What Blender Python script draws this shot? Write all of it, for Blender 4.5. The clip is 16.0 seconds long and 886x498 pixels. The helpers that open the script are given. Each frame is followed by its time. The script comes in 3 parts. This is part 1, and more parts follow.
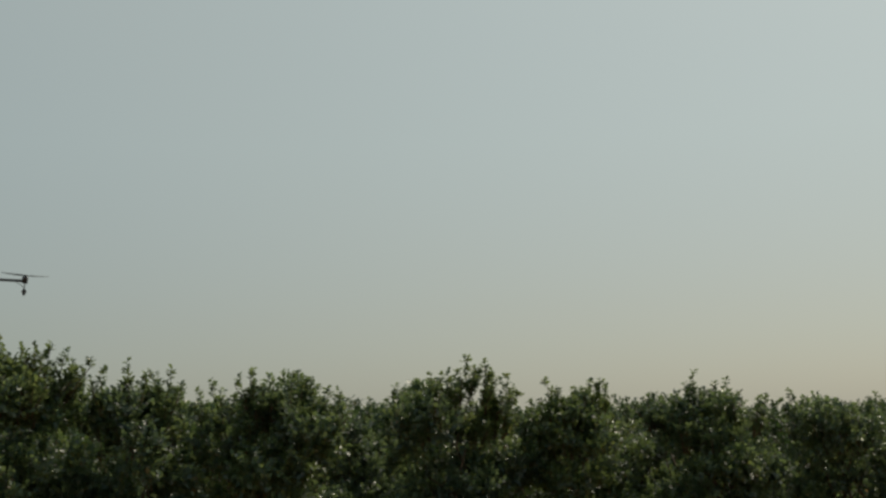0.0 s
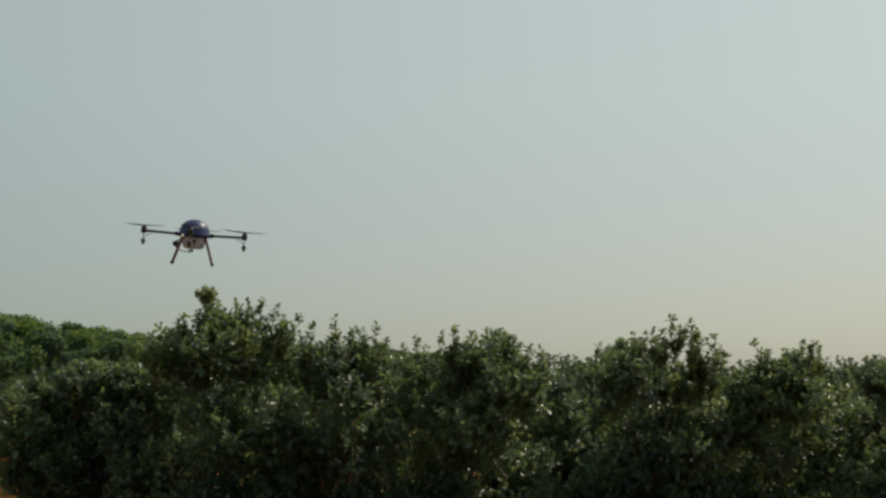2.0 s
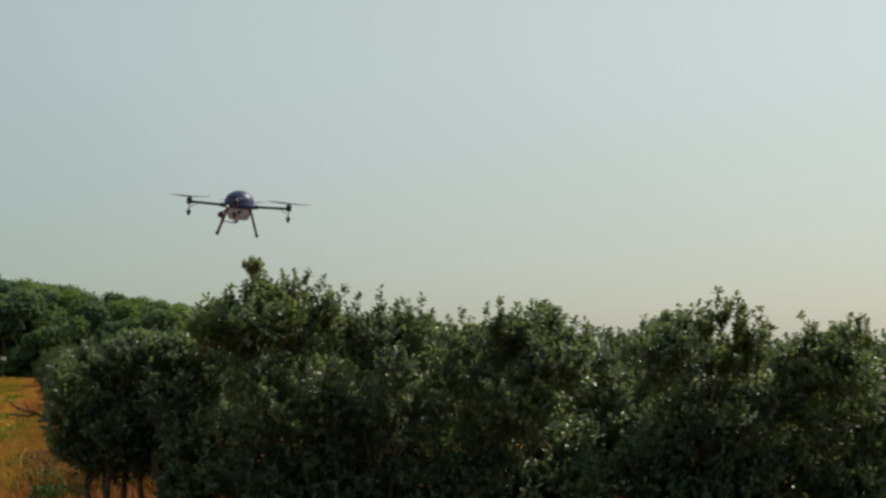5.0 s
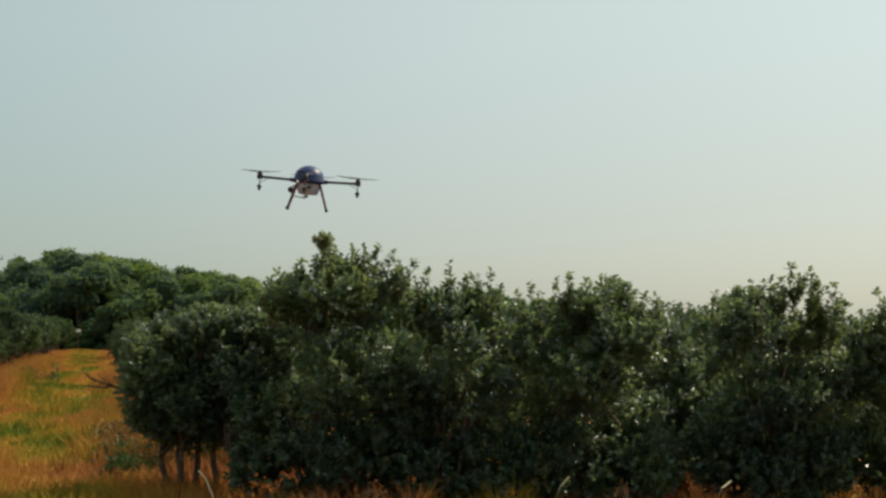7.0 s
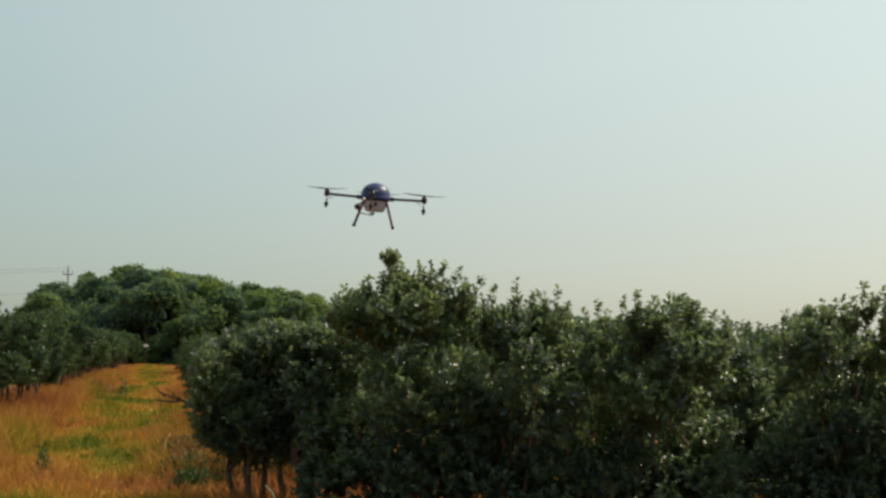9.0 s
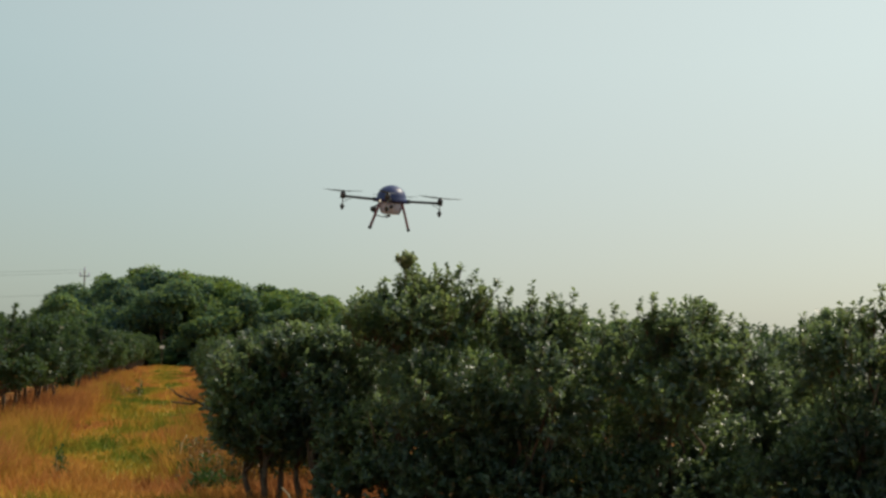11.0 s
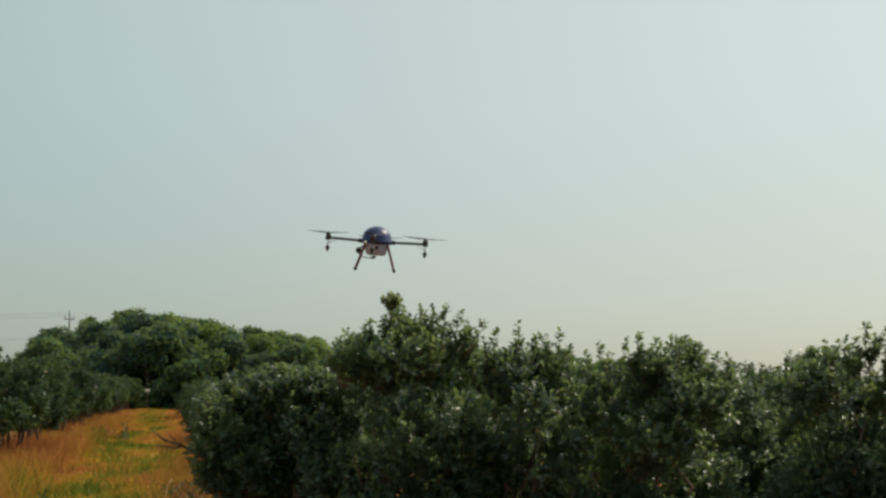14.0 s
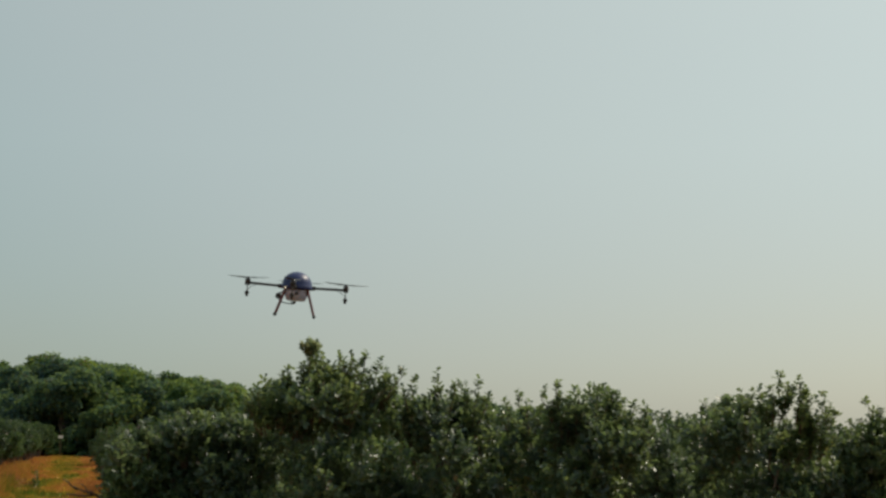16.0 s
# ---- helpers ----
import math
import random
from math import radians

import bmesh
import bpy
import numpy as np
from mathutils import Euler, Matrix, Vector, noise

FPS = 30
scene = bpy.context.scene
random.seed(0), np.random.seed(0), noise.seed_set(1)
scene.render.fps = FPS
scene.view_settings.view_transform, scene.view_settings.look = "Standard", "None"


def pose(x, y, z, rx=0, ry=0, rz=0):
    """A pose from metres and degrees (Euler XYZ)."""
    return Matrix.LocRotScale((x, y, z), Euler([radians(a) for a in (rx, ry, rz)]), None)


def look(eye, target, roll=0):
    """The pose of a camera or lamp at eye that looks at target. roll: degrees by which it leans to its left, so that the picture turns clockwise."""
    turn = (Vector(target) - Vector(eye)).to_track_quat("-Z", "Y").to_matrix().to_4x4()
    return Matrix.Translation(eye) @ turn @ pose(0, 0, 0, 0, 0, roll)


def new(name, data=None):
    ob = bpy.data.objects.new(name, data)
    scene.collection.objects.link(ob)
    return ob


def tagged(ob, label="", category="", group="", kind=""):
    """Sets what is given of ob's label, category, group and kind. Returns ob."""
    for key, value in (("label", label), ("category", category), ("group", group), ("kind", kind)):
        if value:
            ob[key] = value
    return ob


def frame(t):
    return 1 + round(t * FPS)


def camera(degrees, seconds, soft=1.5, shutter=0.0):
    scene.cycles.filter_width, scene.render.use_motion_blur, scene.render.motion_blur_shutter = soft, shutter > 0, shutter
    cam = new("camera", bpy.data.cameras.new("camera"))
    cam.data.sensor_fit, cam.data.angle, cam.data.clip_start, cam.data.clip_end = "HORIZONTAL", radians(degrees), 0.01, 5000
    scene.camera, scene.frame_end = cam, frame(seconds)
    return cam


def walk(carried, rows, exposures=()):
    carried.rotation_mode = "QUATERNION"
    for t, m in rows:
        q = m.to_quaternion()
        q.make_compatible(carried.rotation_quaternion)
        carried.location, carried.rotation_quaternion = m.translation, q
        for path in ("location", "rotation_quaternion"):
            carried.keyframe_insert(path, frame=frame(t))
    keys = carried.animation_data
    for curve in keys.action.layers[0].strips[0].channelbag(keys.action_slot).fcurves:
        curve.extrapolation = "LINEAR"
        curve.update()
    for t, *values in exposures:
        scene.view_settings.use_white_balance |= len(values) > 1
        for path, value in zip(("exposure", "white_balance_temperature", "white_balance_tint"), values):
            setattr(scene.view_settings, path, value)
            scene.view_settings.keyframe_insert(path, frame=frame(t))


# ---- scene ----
# ---- camera: a hand-held pan from one standing place ----
cam = camera(39.22, 16.0, soft=2.75)
EYE = 1.6
# seconds, sideways and upward shift of the eye, bearing (to the right), pitch, roll
ROWS = [
    (0, -0.076, -0.059, 19.175, 8.238, -1.641),
    (0.5, -0.042, -0.058, 15.878, 7.607, -1.412),
    (1, -0.030, -0.046, 13.412, 6.798, -1.730),
    (1.5, -0.005, -0.037, 11.033, 6.236, -0.592),
    (2, 0.127, -0.001, 8.805, 6.230, -0.410),
    (2.5, 0.111, -0.001, 9.374, 6.177, -0.258),
    (3, 0.124, -0.009, 9.076, 5.698, -0.552),
    (3.5, 0.105, -0.005, 8.059, 4.886, -0.440),
    (6, 0.055, -0.006, 5.614, 4.968, 0.502),
    (6.5, 0.052, -0.002, 3.813, 4.055, 0.403),
    (7, 0.043, -0.001, 3.927, 3.760, 0.196),
    (7.5, 0.030, -0.003, 2.879, 3.802, 0.428),
    (8, 0.024, 0.000, 2.127, 4.111, 0.443),
    (8.5, 0.016, 0.002, 1.347, 4.283, 0.570),
    (9, 0.011, -0.003, 0.999, 4.540, 0.653),
    (11.5, 0.002, 0.004, -0.016, 4.664, 0.606),
    (12, 0.002, 0.003, -0.288, 4.843, 0.487),
    (12.5, -0.000, 0.000, -0.000, 5.110, 0.368),
    (13, 0.006, 0.000, 0.014, 5.411, 0.524),
    (13.5, 0.002, 0.011, 0.588, 5.915, 0.249),
    (14, 0.013, 0.007, 0.913, 6.485, 0.279),
    (14.5, 0.020, 0.012, 1.470, 6.874, 0.252),
    (15, 0.030, 0.006, 3.119, 7.447, 0.374),
    (15.5, 0.027, 0.008, 3.941, 7.831, 0.473),
    (16, 0.035, 0.008, 4.495, 8.647, 0.387),
]
walk(cam, [(t, pose(dx, 0, EYE + dz, 90 + pitch, 0, -bearing) @ pose(0, 0, 0, 0, 0, roll)) for t, dx, dz, bearing, pitch, roll in ROWS],
     exposures=[(0, -0.6, 6500, 5), (1, -0.53, 6500, 5), (2, -0.31, 6500, 5), (3.5, -0.17, 6500, 5), (6.5, -0.02, 6500, 5), (7.5, 0.08, 6500, 5), (9, 0.10, 6500, 5), (12.5, 0.10, 6500, 5), (14.5, 0.0, 6500, 5), (15.5, -0.08, 6500, 5), (16, -0.21, 6500, 5)])

# ---- world and sun ----
SUN_BEARING, SUN_HEIGHT = 58.0, 48.0
world = bpy.data.worlds.new("sky")
scene.world = world
world.use_nodes = True
wn, wl = world.node_tree.nodes, world.node_tree.links
sky = wn.new("ShaderNodeTexSky")
sky.sky_type = "NISHITA"
sky.sun_disc = False
sky.sun_elevation, sky.sun_rotation = radians(SUN_HEIGHT), radians(SUN_BEARING)
sky.air_density, sky.dust_density, sky.ozone_density = 1.0, 1.6, 1.0
soften = wn.new("ShaderNodeHueSaturation")
soften.inputs["Saturation"].default_value = 0.88
wl.new(sky.outputs[0], soften.inputs["Color"])
veil = wn.new("ShaderNodeMix")  # an even summer haze over the clear sky
veil.data_type = "RGBA"
veil.inputs[0].default_value = 0.56
# the haze scatters forward, so it is brighter towards the sun and duller away from it
way, toward, glow = wn.new("ShaderNodeTexCoord"), wn.new("ShaderNodeVectorMath"), wn.new("ShaderNodeMapRange")
toward.operation = "DOT_PRODUCT"
toward.inputs[1].default_value = (math.sin(radians(SUN_BEARING)) * math.cos(radians(SUN_HEIGHT)), math.cos(radians(SUN_BEARING)) * math.cos(radians(SUN_HEIGHT)), math.sin(radians(SUN_HEIGHT)))
for key, value in (("From Min", -0.27), ("From Max", 0.95), ("To Min", 0.52), ("To Max", 1.38)):
    glow.inputs[key].default_value = value
haze = wn.new("ShaderNodeVectorMath")
haze.operation = "SCALE"
haze.inputs[0].default_value = (6.35, 6.75, 6.0)
wl.new(way.outputs["Generated"], toward.inputs[0])
wl.new(toward.outputs["Value"], glow.inputs["Value"])
wl.new(glow.outputs["Result"], haze.inputs["Scale"])
wl.new(haze.outputs["Vector"], veil.inputs[7])
wl.new(soften.outputs[0], veil.inputs[6])
# the dust lies low: the sky is duller and warmer near the horizon, cooler overhead and away from the sun
parts_of, low_dust, warm = wn.new("ShaderNodeSeparateXYZ"), wn.new("ShaderNodeValToRGB"), wn.new("ShaderNodeValToRGB")
for r, stops in ((low_dust, [(0.0, (0.81, 0.795, 0.79)), (0.09, (0.865, 0.853, 0.845)), (0.225, (0.945, 0.968, 0.962)), (0.36, (0.97, 1.0, 1.0))]),
                 (warm, [(0.29, (0.928, 0.978, 0.99)), (0.44, (0.985, 0.98, 0.985)), (0.61, (1.0, 0.976, 0.96))])):
    while len(r.color_ramp.elements) < len(stops):
        r.color_ramp.elements.new(0.5)
    for e, (at, c) in zip(r.color_ramp.elements, stops):
        e.position, e.color = at, (*c, 1)
tint = []
for source in (low_dust, warm):
    k = wn.new("ShaderNodeMix")
    k.data_type, k.blend_type = "RGBA", "MULTIPLY"
    k.inputs[0].default_value = 1.0
    wl.new(source.outputs["Color"], k.inputs[7])
    tint.append(k)
wl.new(way.outputs["Generated"], parts_of.inputs[0])
wl.new(parts_of.outputs["Z"], low_dust.inputs["Fac"])
wl.new(toward.outputs["Value"], warm.inputs["Fac"])
wl.new(veil.outputs[2], tint[0].inputs[6])
wl.new(tint[0].outputs[2], tint[1].inputs[6])
wl.new(tint[1].outputs[2], wn["Background"].inputs["Color"])
wn["Background"].inputs["Strength"].default_value = 0.109
sun = new("sun", bpy.data.lights.new("sun", "SUN"))
sun.data.energy, sun.data.angle, sun.data.color = 3.5, radians(1.5), (1.0, 0.87, 0.7)
sb, sh = radians(SUN_BEARING), radians(SUN_HEIGHT)
sun.matrix_world = look((math.sin(sb) * math.cos(sh) * 60, math.cos(sb) * math.cos(sh) * 60, math.sin(sh) * 60), (0, 0, 0))


# ---- materials ----
def nodes_of(name):
    m = bpy.data.materials.new(name)
    m.use_nodes = True
    return m, m.node_tree.nodes, m.node_tree.links, m.node_tree.nodes["Principled BSDF"]


def noise_node(n, l, scale, detail=4.0, coord="Object", rough=0.6):
    tc, tx = n.new("ShaderNodeTexCoord"), n.new("ShaderNodeTexNoise")
    tx.inputs["Scale"].default_value, tx.inputs["Detail"].default_value, tx.inputs["Roughness"].default_value = scale, detail, rough
    l.new(tc.outputs[coord], tx.inputs["Vector"])
    return tx


def ramp_node(n, l, source, stops):
    r = n.new("ShaderNodeValToRGB")
    e = r.color_ramp.elements
    while len(e) < len(stops):
        e.new(0.5)
    for k, (at, c) in zip(e, stops):
        k.position, k.color = at, (*c, 1)
    l.new(source, r.inputs["Fac"])
    return r


def mixed(n, l, kind, fac, a, b):
    m = n.new("ShaderNodeMix")
    m.data_type, m.blend_type = "RGBA", kind
    for key, v in ((0, fac), (6, a), (7, b)):
        if hasattr(v, "links"):
            l.new(v, m.inputs[key])
        else:
            m.inputs[key].default_value = v if key == 0 else (*v, 1)
    return m.outputs[2]


def leaf_material(name, dark, mid, light, through_colour, rough=0.38, thin=0.3, patch=0.9, gloss=0.5, young=(0.15, 0.10, 0.06), vary=0.12):
    """Leaves: each its own green, patches of older and younger growth, and light shining through."""
    m, n, l, p = nodes_of(name)
    geo = n.new("ShaderNodeNewGeometry")
    each = ramp_node(n, l, geo.outputs["Random Per Island"], [(0.0, dark), (0.55, mid), (0.93, light), (0.965, (light[0] * 1.5, light[1] * 1.1, light[2])), (0.985, young)])
    tx = noise_node(n, l, patch, 3)
    old = ramp_node(n, l, tx.outputs["Fac"], [(0.35, (0.62, 0.66, 0.7)), (0.65, (1.15, 1.12, 0.95))])
    info = n.new("ShaderNodeObjectInfo")
    own = ramp_node(n, l, info.outputs["Random"], [(0.0, (1.0 - vary, 1.0 - 0.8 * vary, 1.0)), (0.5, (0.95, 0.97, 0.95)), (1.0, (1.0, 1.0, 1.0 - 1.3 * vary))])
    tone = n.new("ShaderNodeMix")
    tone.data_type, tone.blend_type = "RGBA", "MULTIPLY"
    tone.inputs[0].default_value = 1.0
    l.new(old.outputs["Color"], tone.inputs[6])
    l.new(own.outputs["Color"], tone.inputs[7])
    col = mixed(n, l, "MULTIPLY", 1.0, each.outputs["Color"], tone.outputs[2])
    l.new(col, p.inputs["Base Color"])
    sheen = ramp_node(n, l, geo.outputs["Random Per Island"], [(0.0, (rough * 1.35,) * 3), (0.3, (rough * 0.7,) * 3), (0.45, (rough * 1.2,) * 3), (0.8, (rough * 1.1,) * 3), (0.9, (rough * 0.75,) * 3)])
    l.new(sheen.outputs["Color"], p.inputs["Roughness"])
    p.inputs["Specular IOR Level"].default_value = gloss
    tr, mx = n.new("ShaderNodeBsdfTranslucent"), n.new("ShaderNodeMixShader")
    l.new(mixed(n, l, "MULTIPLY", 1.0, through_colour, tone.outputs[2]), tr.inputs["Color"])
    mx.inputs[0].default_value = thin
    l.new(p.outputs[0], mx.inputs[1])
    l.new(tr.outputs[0], mx.inputs[2])
    l.new(mx.outputs[0], n["Material Output"].inputs["Surface"])
    return m


def bark_material(name, a, b):
    m, n, l, p = nodes_of(name)
    tx = noise_node(n, l, 14, 6)
    l.new(ramp_node(n, l, tx.outputs["Fac"], [(0.3, a), (0.7, b)]).outputs["Color"], p.inputs["Base Color"])
    p.inputs["Roughness"].default_value = 0.9
    bump = n.new("ShaderNodeBump")
    bump.inputs["Strength"].default_value, bump.inputs["Distance"].default_value = 0.6, 0.01
    l.new(tx.outputs["Fac"], bump.inputs["Height"])
    l.new(bump.outputs[0], p.inputs["Normal"])
    return m


def plain_material(name, colour, rough=0.5, metal=0.0, wear=0.12, scale=30, coat=0.0):
    """Paint, plastic or metal with faint dirt and uneven gloss."""
    m, n, l, p = nodes_of(name)
    tx = noise_node(n, l, scale, 5)
    lo, hi = [c * (1 - wear) for c in colour], [min(1, c * (1 + wear)) for c in colour]
    l.new(ramp_node(n, l, tx.outputs["Fac"], [(0.3, lo), (0.7, hi)]).outputs["Color"], p.inputs["Base Color"])
    rr = ramp_node(n, l, tx.outputs["Fac"], [(0.3, [rough * 0.8] * 3), (0.7, [min(1, rough * 1.25)] * 3)])
    l.new(rr.outputs["Color"], p.inputs["Roughness"])
    p.inputs["Metallic"].default_value = metal
    p.inputs["Coat Weight"].default_value = coat
    return m


def grass_colour(n, l):
    """Dry gold and rust grass with green patches, in metres over the field."""
    tc, mp, big = n.new("ShaderNodeTexCoord"), n.new("ShaderNodeMapping"), n.new("ShaderNodeTexNoise")
    mp.inputs["Rotation"].default_value, mp.inputs["Scale"].default_value = (0, 0, radians(-12)), (1, 0.5, 1)
    big.inputs["Scale"].default_value, big.inputs["Detail"].default_value = 0.62, 4
    l.new(tc.outputs["Object"], mp.inputs["Vector"])
    l.new(mp.outputs[0], big.inputs["Vector"])
    fine = noise_node(n, l, 2.6, 6)
    # across the track: u runs from the far row's foot (-5.3) to the orchard's edge (-1.6)
    cut, u, lane, wheel = n.new("ShaderNodeSeparateXYZ"), n.new("ShaderNodeMath"), n.new("ShaderNodeMapRange"), n.new("ShaderNodeMath")
    l.new(tc.outputs["Object"], cut.inputs[0])
    u.operation, u.inputs[1].default_value = "MULTIPLY_ADD", 0.202
    l.new(cut.outputs["Y"], u.inputs[0])
    l.new(cut.outputs["X"], u.inputs[2])
    for key, v in (("From Min", -6.5), ("From Max", 2.5)):
        lane.inputs[key].default_value = v
    l.new(u.outputs[0], lane.inputs["Value"])
    bias = ramp_node(n, l, lane.outputs["Result"], [(0.30, (0.22,) * 3), (0.46, (0.36,) * 3), (0.58, (0.62,) * 3), (0.68, (0.60,) * 3), (0.76, (0.36,) * 3), (0.85, (0.30,) * 3)])
    wheel.operation, wheel.inputs[1].default_value = "MULTIPLY_ADD", 0.55
    shift = n.new("ShaderNodeMath")
    shift.operation, shift.inputs[1].default_value = "SUBTRACT", 0.275
    l.new(big.outputs["Fac"], shift.inputs[0])
    l.new(bias.outputs["Color"], wheel.inputs[0])
    l.new(shift.outputs[0], wheel.inputs[2])
    kind = ramp_node(n, l, wheel.outputs[0], [(0.30, (0.32, 0.13, 0.05)), (0.40, (0.48, 0.222, 0.07)), (0.47, (0.49, 0.262, 0.06)), (0.535, (0.38, 0.27, 0.04)), (0.62, (0.15, 0.18, 0.025))])
    tone = ramp_node(n, l, fine.outputs["Fac"], [(0.28, (0.66, 0.62, 0.58)), (0.72, (1.2, 1.22, 1.25))])
    return mixed(n, l, "MULTIPLY", 1.0, kind.outputs["Color"], tone.outputs["Color"]), fine


def grass_material(name, blades):
    m, n, l, p = nodes_of(name)
    col, fine = grass_colour(n, l)
    p.inputs["Specular IOR Level"].default_value = 0.15
    if blades:
        geo = n.new("ShaderNodeNewGeometry")
        each = ramp_node(n, l, geo.outputs["Random Per Island"], [(0, (0.85, 0.84, 0.82)), (1, (1.12, 1.1, 1.08))])
        col = mixed(n, l, "MULTIPLY", 1.0, col, each.outputs["Color"])
        tr, mx = n.new("ShaderNodeBsdfTranslucent"), n.new("ShaderNodeMixShader")
        l.new(col, tr.inputs["Color"])
        mx.inputs[0].default_value = 0.5
        l.new(p.outputs[0], mx.inputs[1])
        l.new(tr.outputs[0], mx.inputs[2])
        l.new(mx.outputs[0], n["Material Output"].inputs["Surface"])
    else:
        bump = n.new("ShaderNodeBump")
        bump.inputs["Strength"].default_value, bump.inputs["Distance"].default_value = 0.8, 0.08
        l.new(noise_node(n, l, 9, 6).outputs["Fac"], bump.inputs["Height"])
        l.new(bump.outputs[0], p.inputs["Normal"])
    l.new(col, p.inputs["Base Color"])
    p.inputs["Roughness"].default_value = 0.85
    return m


LEAF = leaf_material("orchard_leaf", (0.019, 0.043, 0.049), (0.036, 0.075, 0.070), (0.090, 0.147, 0.080), (0.34, 0.44, 0.17), rough=0.38, thin=0.36, patch=1.6, gloss=0.54)
# young shoots: lighter greens put the sunlit crown tops into the colour
SUNLIT_YOUNG = leaf_material("sunlit_young_leaf", (0.026, 0.052, 0.054), (0.050, 0.094, 0.074), (0.112, 0.162, 0.090), (0.32, 0.40, 0.16), rough=0.42, thin=0.36, patch=1.6, gloss=0.42, young=(0.14, 0.085, 0.06))
FARLEAF = leaf_material("far_orchard_leaf", (0.014, 0.032, 0.028), (0.028, 0.060, 0.038), (0.066, 0.108, 0.042), (0.22, 0.33, 0.10), rough=0.55, thin=0.22, patch=0.9, gloss=0.2)
TUFT = leaf_material("tuft_leaf", (0.14, 0.18, 0.15), (0.22, 0.26, 0.21), (0.32, 0.35, 0.28), (0.42, 0.48, 0.32), rough=0.5, thin=0.45, gloss=0.3)
# woodland greens carry the distance haze in their colour: bluer and paler
WOODS = leaf_material("hazy_woodland_leaf", (0.026, 0.062, 0.080), (0.050, 0.112, 0.103), (0.135, 0.215, 0.085), (0.42, 0.56, 0.18), rough=0.65, thin=0.27, patch=0.35, gloss=0.15, vary=0.3)
WEED = leaf_material("weed_leaf", (0.018, 0.05, 0.012), (0.036, 0.085, 0.016), (0.07, 0.13, 0.024), (0.10, 0.20, 0.03), rough=0.6, thin=0.3)
DRYWEED = leaf_material("dry_leaf", (0.16, 0.07, 0.025), (0.30, 0.14, 0.05), (0.45, 0.26, 0.10), (0.4, 0.2, 0.06), rough=0.8, thin=0.3)
BARK = bark_material("orchard_bark", (0.045, 0.032, 0.022), (0.15, 0.105, 0.07))
WOODBARK = bark_material("woodland_bark", (0.06, 0.05, 0.04), (0.18, 0.15, 0.12))
SOIL = grass_material("dry_meadow", False)
BLADE = grass_material("dry_grass_blade", True)
STRAW = plain_material("straw", (0.66, 0.56, 0.36), 0.8)
BLUE = plain_material("blue_shell", (0.014, 0.026, 0.12), 0.42, coat=0.1)
WHITE = plain_material("white_tank", (0.46, 0.49, 0.66), 0.55)
BLACK = plain_material("carbon_black", (0.018, 0.018, 0.02), 0.42)
RED = plain_material("red_tube", (0.16, 0.04, 0.045), 0.4)
STEEL = plain_material("motor_metal", (0.10, 0.10, 0.11), 0.35, 0.8)
CONCRETE = plain_material("pole_concrete", (0.28, 0.29, 0.31), 0.85)
PALE_SPOT = plain_material("white_panel", (0.72, 0.72, 0.70), 0.8)
LAMP, ln_, ll_, lp_ = nodes_of("landing_light")
lp_.inputs["Base Color"].default_value = (0.9, 0.85, 0.7, 1)
lp_.inputs["Emission Color"].default_value, lp_.inputs["Emission Strength"].default_value = (1.0, 0.86, 0.62, 1), 0.8


# ---- mesh helpers ----
def unit(v):
    return v / np.maximum(np.linalg.norm(v, axis=-1, keepdims=True), 1e-9)


def raw_mesh(name, verts, loops, sizes, material, smooth=False):
    me = bpy.data.meshes.new(name)
    verts, loops, sizes = np.asarray(verts, np.float32), np.asarray(loops, np.int32).ravel(), np.asarray(sizes, np.int32)
    me.vertices.add(len(verts))
    me.vertices.foreach_set("co", verts.ravel())
    me.loops.add(len(loops))
    me.loops.foreach_set("vertex_index", loops)
    me.polygons.add(len(sizes))
    me.polygons.foreach_set("loop_start", np.concatenate([[0], np.cumsum(sizes)[:-1]]).astype(np.int32))
    if smooth:
        me.polygons.foreach_set("use_smooth", np.ones(len(sizes), bool))
    me.materials.append(material)
    me.update(calc_edges=True)
    me.validate()
    return me


def leaves_mesh(name, at, along, face, size, material, wide=0.5, fine=True):
    """One mesh of many separate leaves: base points, directions, upper sides and lengths. Each is folded along its midrib."""
    along = unit(along)
    side = unit(np.cross(along, face))
    up = np.cross(side, along)
    s, w = size[:, None], size[:, None] * wide * 0.5
    lift = 0.28 * w
    if fine:
        rim = [at, at + along * s * 0.35 + side * w * 0.85 + up * lift, at + along * s * 0.72 + side * w + up * lift, at + along * s - up * s * 0.06,
               at + along * s * 0.72 - side * w + up * lift, at + along * s * 0.35 - side * w * 0.85 + up * lift]
        verts = np.stack(rim, 1).reshape(-1, 3)
        f = np.array([[0, 1, 2, 3], [0, 3, 4, 5]])
    else:
        verts = np.stack([at, at + along * s * 0.55 + side * w + up * lift, at + along * s, at + along * s * 0.55 - side * w + up * lift], 1).reshape(-1, 3)
        f = np.array([[0, 1, 2], [0, 2, 3]])
    k = 6 if fine else 4
    loops = (np.arange(len(at))[:, None, None] * k + f[None]).reshape(-1)
    return raw_mesh(name, verts, loops, np.full(len(at) * 2, f.shape[1]), material)


